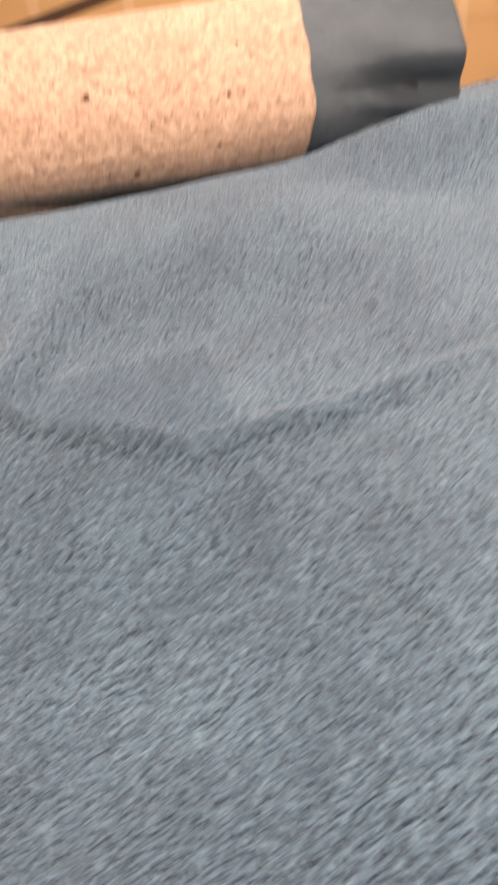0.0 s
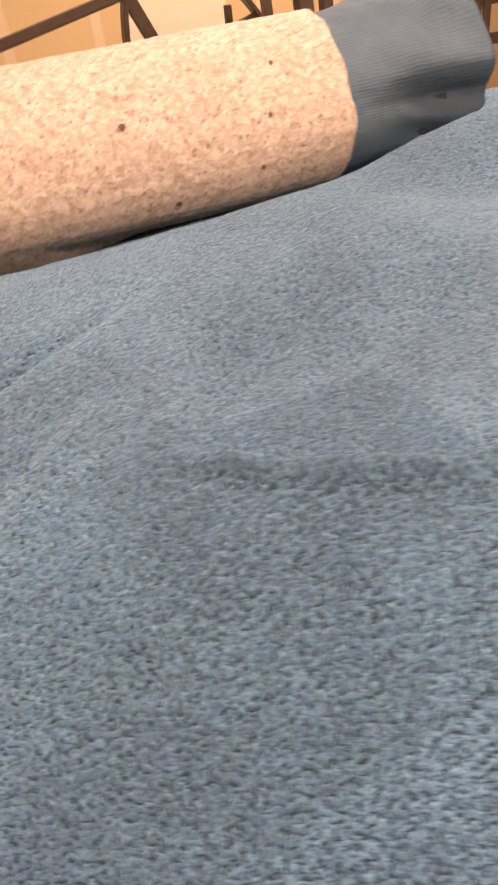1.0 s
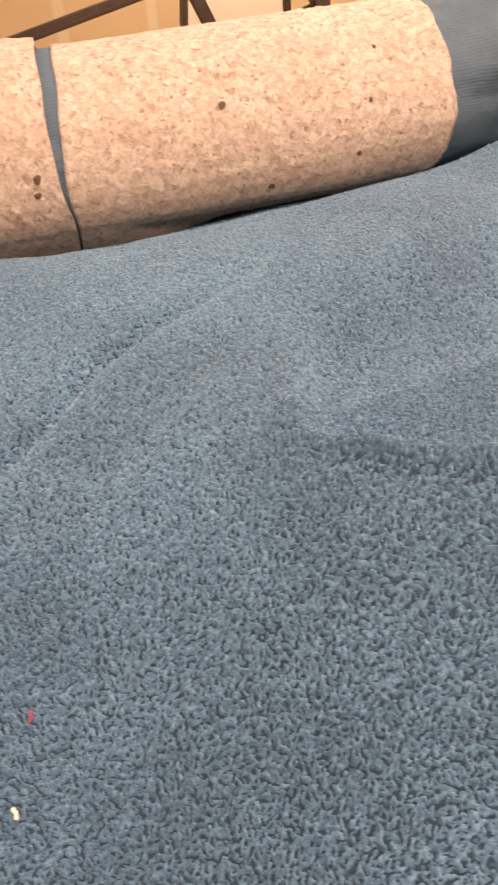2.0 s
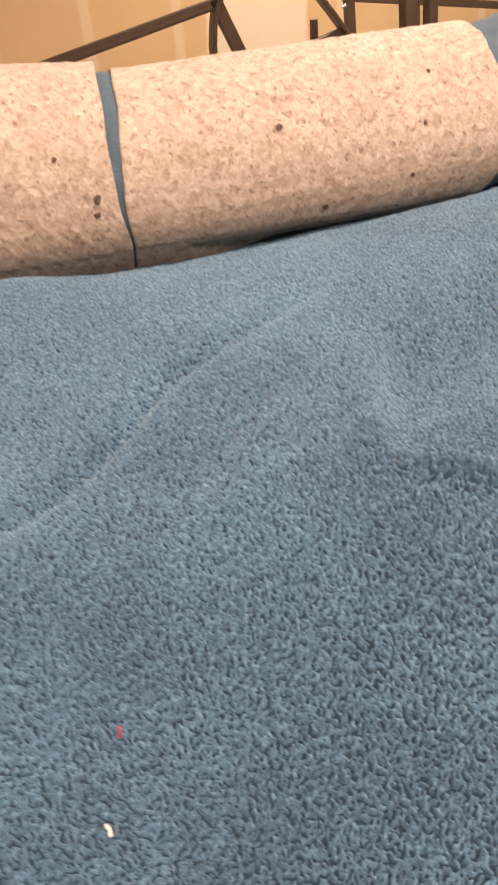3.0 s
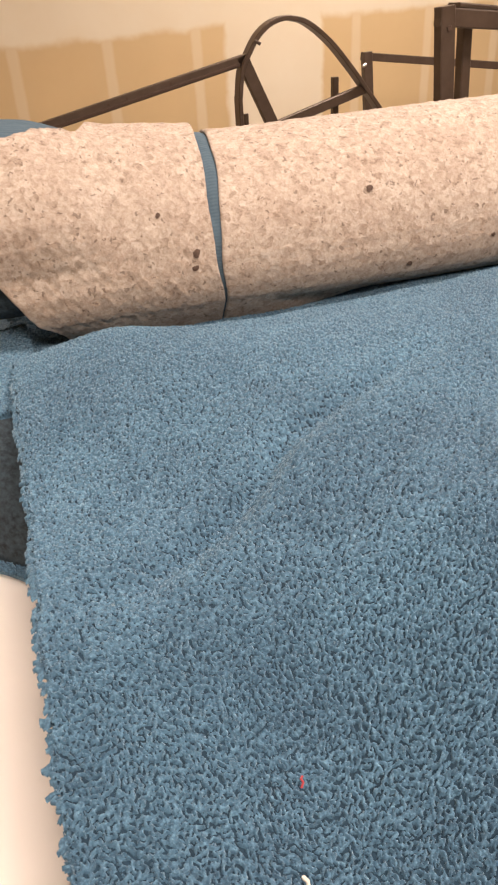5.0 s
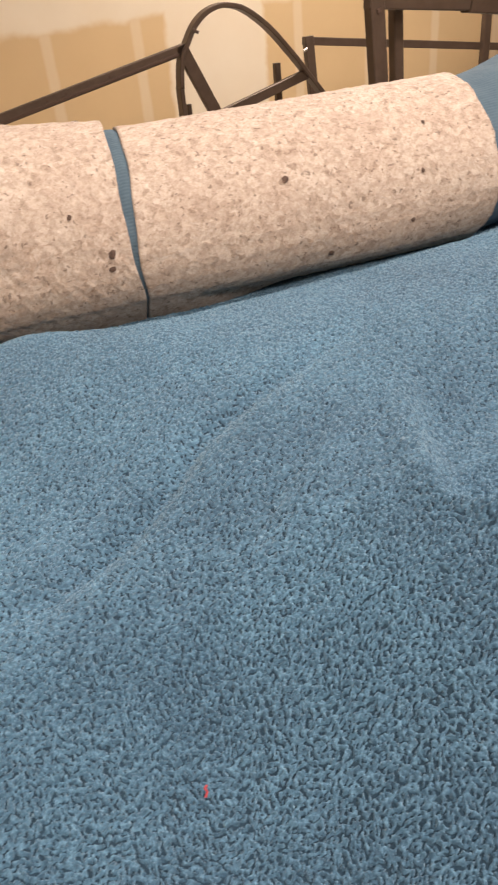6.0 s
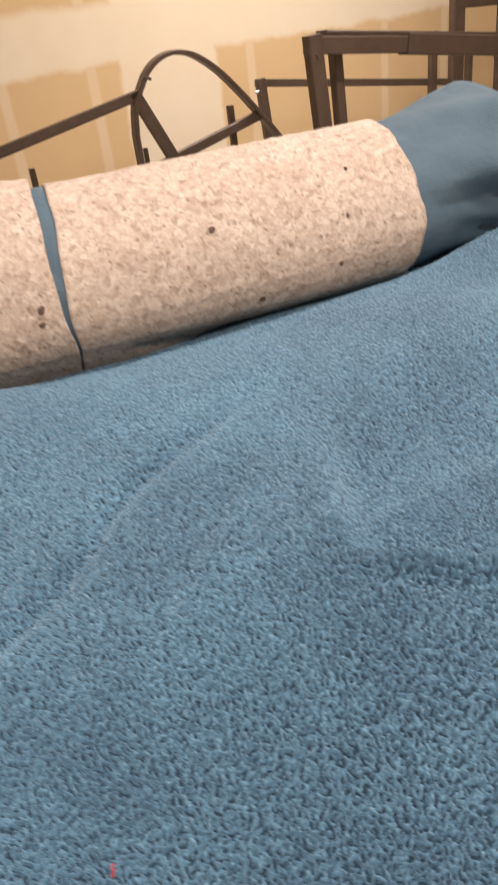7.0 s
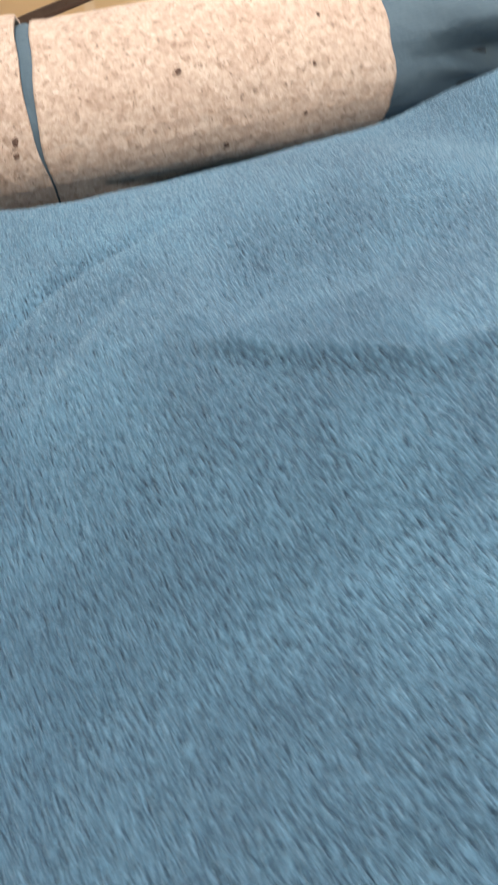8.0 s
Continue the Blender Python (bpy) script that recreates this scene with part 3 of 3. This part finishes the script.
# the front of the mouth is pushed in
# with a crease along the upper edge of the dent
dent = np.clip((D(60) - PH) / D(16), 0, 1) * step(PH, D(-70), D(-35))
INW = INW - (0.015 * step(SS, 0.21, 0.34) * dent + 0.0025 * step(SS, 0.25, 0.33) * np.sin(PH * 9 + SS * 40)) * first
cut = 121
part_of("outer_turn", solid_patch("outer_turn", SS[:cut], PH[:cut], (INW - 0.0075)[:cut], INW[:cut]), backing, rolled, "ribbed blue backing", shade=True)
# shadow inside the roll is painted by the dark material
part_of("inner_turn", solid_patch("inner_turn", SS[cut - 1:], PH[cut - 1:], (INW - 0.0075)[cut - 1:], INW[cut - 1:]), shaded_back, rolled, "inner turn of the roll, coloured dark for shade", shade=True)
rim_at = roll_point(SS[cut - 1:cut + 119, 0] - 0.002, PH[cut - 1:cut + 119, 0], INW[cut - 1:cut + 119, 0] - 0.004)
part("cut_edge", tube([tuple(q) for q in rim_at.tolist()], 0.007, 0.007, (1, 0, 0), 0.002), edge_yarn, rolled, "pale blue cut edge of the inner turn")

pads = empty("carpet_padding", "cream and brown rebond foam padding wrapped round the carpet roll", "padding")


def pad_piece(name, left, right, low, high, seed, label, raised=0.0):
    """left and right give s for an angle, low and high give the angle for s."""
    u, v = np.meshgrid(np.linspace(0, 1, 110), np.linspace(0, 1, 90), indexing="ij")
    phi = math.radians(-60) + v * math.radians(270)
    s = left(phi) + u * (right(phi) - left(phi))
    lo, hi = low(s), high(s)
    phi = lo + v * (hi - lo)
    s = left(phi) + u * (right(phi) - left(phi))
    rough = 0.0007 * ripple(s * 300, phi * 26, seed) + 0.0005 * ripple(s * 700, phi * 60, seed + 1)
    up = raised * step(phi, D(55), D(115))
    return part_of(name, solid_patch(name, s, phi, up - 0.0048, up + rough), foam, pads, label, shade=True)


slit_left = lambda p: -0.1215 - 0.0042 * bell(p - D(48), D(28)) + 0.0015 * bell(p, D(12)) + 0.0005 * np.sin(p * 9)
slit_right = lambda p: slit_left(p) + 0.0025 + 0.0105 * step(p, D(0), D(100))
pad_piece("padding_piece", lambda p: -0.328 + 0.038 * step(-p, D(-62), D(10)) + 0.020 * step(-p, D(-8), D(22)), slit_left,
          lambda s: D(-48) + 0.0 * s,
          lambda s: D(100) + D(14) * step(s, -0.300, -0.225) + D(81) * step(s, -0.230, -0.195), 1.0, "short padding piece with a slanted corner", 0.006)
pad_piece("padding_piece", slit_right, lambda p: 0.243 - 0.014 * step(-p, D(-40), D(10)) + 0.001 * np.sin(p * 11),
          lambda s: D(-48) + 0.0 * s, lambda s: D(195) + 0 * s, 2.0, "long padding piece")


def fleck(s, deg, size, seed):
    rng = random.Random(seed)
    bm = bmesh.new()
    ring = []
    for k in range(9):
        r = size * rng.uniform(0.55, 1.0)
        a = 2 * math.pi * k / 9
        p = roll_point(np.array(s + r * math.cos(a)), np.array(math.radians(deg) + r * math.sin(a) / 0.08), 0.0009)
        ring.append(bm.verts.new(p))
    mid = bm.verts.new(roll_point(np.array(s), np.array(math.radians(deg)), 0.0014))
    for k in range(9):
        bm.faces.new((ring[k], ring[(k + 1) % 9], mid))
    bmesh.ops.recalc_face_normals(bm, faces=bm.faces)
    return part("foam_chip", bm, fleck_dark, pads, "dark brown chip pressed into the foam")


FLECKS = ((0.026, 64, 0.0040), (-0.143, 40, 0.0048), (-0.146, 31, 0.0036), (0.176, 84, 0.0026), (0.161, 54, 0.0028), (0.061, 10, 0.0034), (-0.172, 65, 0.0028), (0.146, 23, 0.0034), (-0.294, 78, 0.0030), (-0.254, 90, 0.0030))
for i, (fs, fd, fr) in enumerate(FLECKS):
    fleck(fs, fd, fr, i)


# ---- lint on the carpet ----
def strand(name, x, y, pts, thick, material, label, category):
    line = [(x + a, y + b, float(carpet_height(np.array(x + a), np.array(y + b))) + 0.0045 + c) for a, b, c in pts]
    return tagged(part(name, tube(line, thick, thick, (0, 0, 1), thick * 0.2), material), label, category)


strand("red_thread", -0.599, -3.324, ((-0.0012, -0.0022, 0), (0.0004, -0.0006, 0.0005), (0.0, 0.001, 0.0005), (0.0012, 0.002, 0)), 0.0011, red_fibre, "tiny red thread lying on the blue carpet", "thread")
strand("white_lint", -0.613, -3.359, ((0.0, -0.002, -0.001), (0.0004, 0.0, 0.0), (-0.0004, 0.0013, -0.0005), (-0.0006, 0.0022, -0.001)), 0.0017, white_fibre, "small white scrap of lint on the blue carpet", "lint")

# ---- steel bed frame pieces stacked behind ----
YA = -0.90
arch = empty("arched_frame", "brown steel bed end with a curved hoop and slanting rail", "bed frame")
part("rail", tube([(-0.78, YA, 0.765), (0.298, YA, 0.990)], 0.034, 0.030), steel, arch)
part("slot", tube([(-0.775, YA - 0.0155, 0.758), (0.275, YA - 0.0155, 0.977)], 0.007, 0.002, bevel=0.0005), fleck_dark, arch, "dark slot along the rail")
HOOP = ((0.275, 0.0), (0.268, 0.780), (0.270, 0.880), (0.283, 0.960), (0.305, 1.000), (0.342, 1.054), (0.385, 1.088), (0.432, 1.104), (0.475, 1.104), (0.535, 1.086), (0.620, 1.026), (0.708, 0.936), (0.776, 0.857), (0.850, 0.768), (0.940, 0.640), (1.02, 0.45), (1.10, 0.0))


def smooth_line(knots, y, n=6):
    out = []
    for i in range(len(knots) - 1):
        p = [Vector((*knots[max(0, min(len(knots) - 1, i + k))], 0)) for k in (-1, 0, 1, 2)]
        for j in range(n):
            t = j / n
            q = 0.5 * (2 * p[1] + (p[2] - p[0]) * t + (2 * p[0] - 5 * p[1] + 4 * p[2] - p[3]) * t * t + (3 * p[1] - p[0] - 3 * p[2] + p[3]) * t ** 3)
            out.append((q.x, y, q.y))
    return out + [(knots[-1][0], y, knots[-1][1])]


part("hoop", tube(smooth_line(HOOP, YA), 0.016, 0.050), steel, arch, "bent flat steel strip")
part("brace", tube([(0.284, YA - 0.002, 1.000), (0.408, YA - 0.002, 0.745)], 0.044, 0.026), steel, arch)
part("rail", tube([(0.30, YA, 0.737), (0.772, YA, 0.862)], 0.034, 0.022), steel, arch)
part("post", tube([(0.683, YA + 0.06, 0.0), (0.679, YA + 0.06, 0.905)], 0.024, 0.024), steel, arch)
part("post", tube([(0.309, YA + 0.03, 0.0), (0.304, YA + 0.03, 0.814)], 0.016, 0.016), steel, arch)
part("post", tube([(-0.113, YA + 0.05, 0.0), (-0.113, YA + 0.05, 0.812)], 0.020, 0.020), steel, arch)
for hx in (-0.20, -0.135, 0.02):
    hz = 0.765 + (hx + 0.78) / 1.078 * 0.225 + 0.004
    part("bolt_hole", tube([(hx - 0.004, YA - 0.0155, hz - 0.001), (hx + 0.004, YA - 0.0155, hz + 0.001)], 0.008, 0.002, bevel=0.0005), fleck_dark, arch, "dark bolt hole")
part("screw", tube([(0.326, YA - 0.022, 1.046), (0.350, YA - 0.022, 1.034)], 0.010, 0.010, bevel=0.002), steel, arch)
part("screw", tube([(0.756, YA - 0.014, 0.938), (0.770, YA - 0.014, 0.944)], 0.009, 0.009, bevel=0.002), zinc, arch, "bright zinc screw")

YB = -0.60
side = empty("side_frame", "brown steel bed side frame with a level rail", "bed frame")
part("rail", tube([(0.925, YB, 0.951), (1.985, YB, 0.826)], 0.030, 0.026), steel, side)
part("post", tube([(0.945, YB, 0.965), (0.975, YB, 0.60), (0.99, YB, 0.0)], 0.040, 0.030), steel, side)
part("post", tube([(1.840, YB - 0.02, 1.05), (1.850, YB - 0.02, 0.0)], 0.036, 0.030), steel, side)
part("post", tube([(1.990, YB, 1.50), (2.010, YB, 0.0)], 0.066, 0.040), steel, side)
part("post", tube([(2.075, YB, 0.99), (2.085, YB, 0.0)], 0.030, 0.030), steel, side)
part("rail", tube([(1.98, YB, 1.150), (2.9, YB, 1.13)], 0.050, 0.030), steel, side)
part("post", tube([(2.275, YB, 1.14), (2.285, YB, 0.0)], 0.055, 0.030), steel, side)

part("rail", tube([(1.97, YB, 0.598), (2.6, YB, 0.560)], 0.048, 0.028), steel, side)
part("rail", tube([(1.97, YB + 0.01, 0.735), (2.6, YB + 0.01, 0.770)], 0.030, 0.024), steel, side)
part("hook", tube([(2.235 + 0.028 * math.cos(a), YB - 0.03, 0.935 + 0.05 * math.sin(a)) for a in [math.pi * (0.5 + k / 10) for k in range(11)]], 0.010, 0.012, bevel=0.002), steel, side)

YC = -2.08
near = empty("post_frame", "brown steel bed legs joined by a telescoping crossbar", "bed frame")
part("leg", tube([(0.294, YC, 1.120), (0.311, YC, 0.93), (0.36, YC, 0.40), (0.395, YC, 0.0)], 0.034, 0.030), steel, near)
part("leg", tube([(0.381, YC + 0.05, 1.108), (0.391, YC + 0.05, 0.93), (0.419, YC + 0.05, 0.40), (0.439, YC + 0.05, 0.0)], 0.023, 0.028), steel, near)
part("crossbar", tube([(0.279, YC, 1.102), (0.536, YC, 1.078)], 0.034, 0.024), steel, near)
part("crossbar", tube([(0.532, YC, 1.079), (1.35, YC, 0.985)], 0.042, 0.036), steel, near)
part("crossbar", tube([(0.350, YC + 0.05, 1.120), (1.35, YC + 0.05, 1.016)], 0.010, 0.046), steel, near)
part("leg", tube([(1.30, YC, 1.0), (1.32, YC, 0.0)], 0.032, 0.030), steel, near)
part("bolt", tube([(0.296, YC - 0.016, 1.085), (0.300, YC - 0.016, 1.076)], 0.010, 0.004, bevel=0.001), fleck_dark, near, "dark bolt hole")
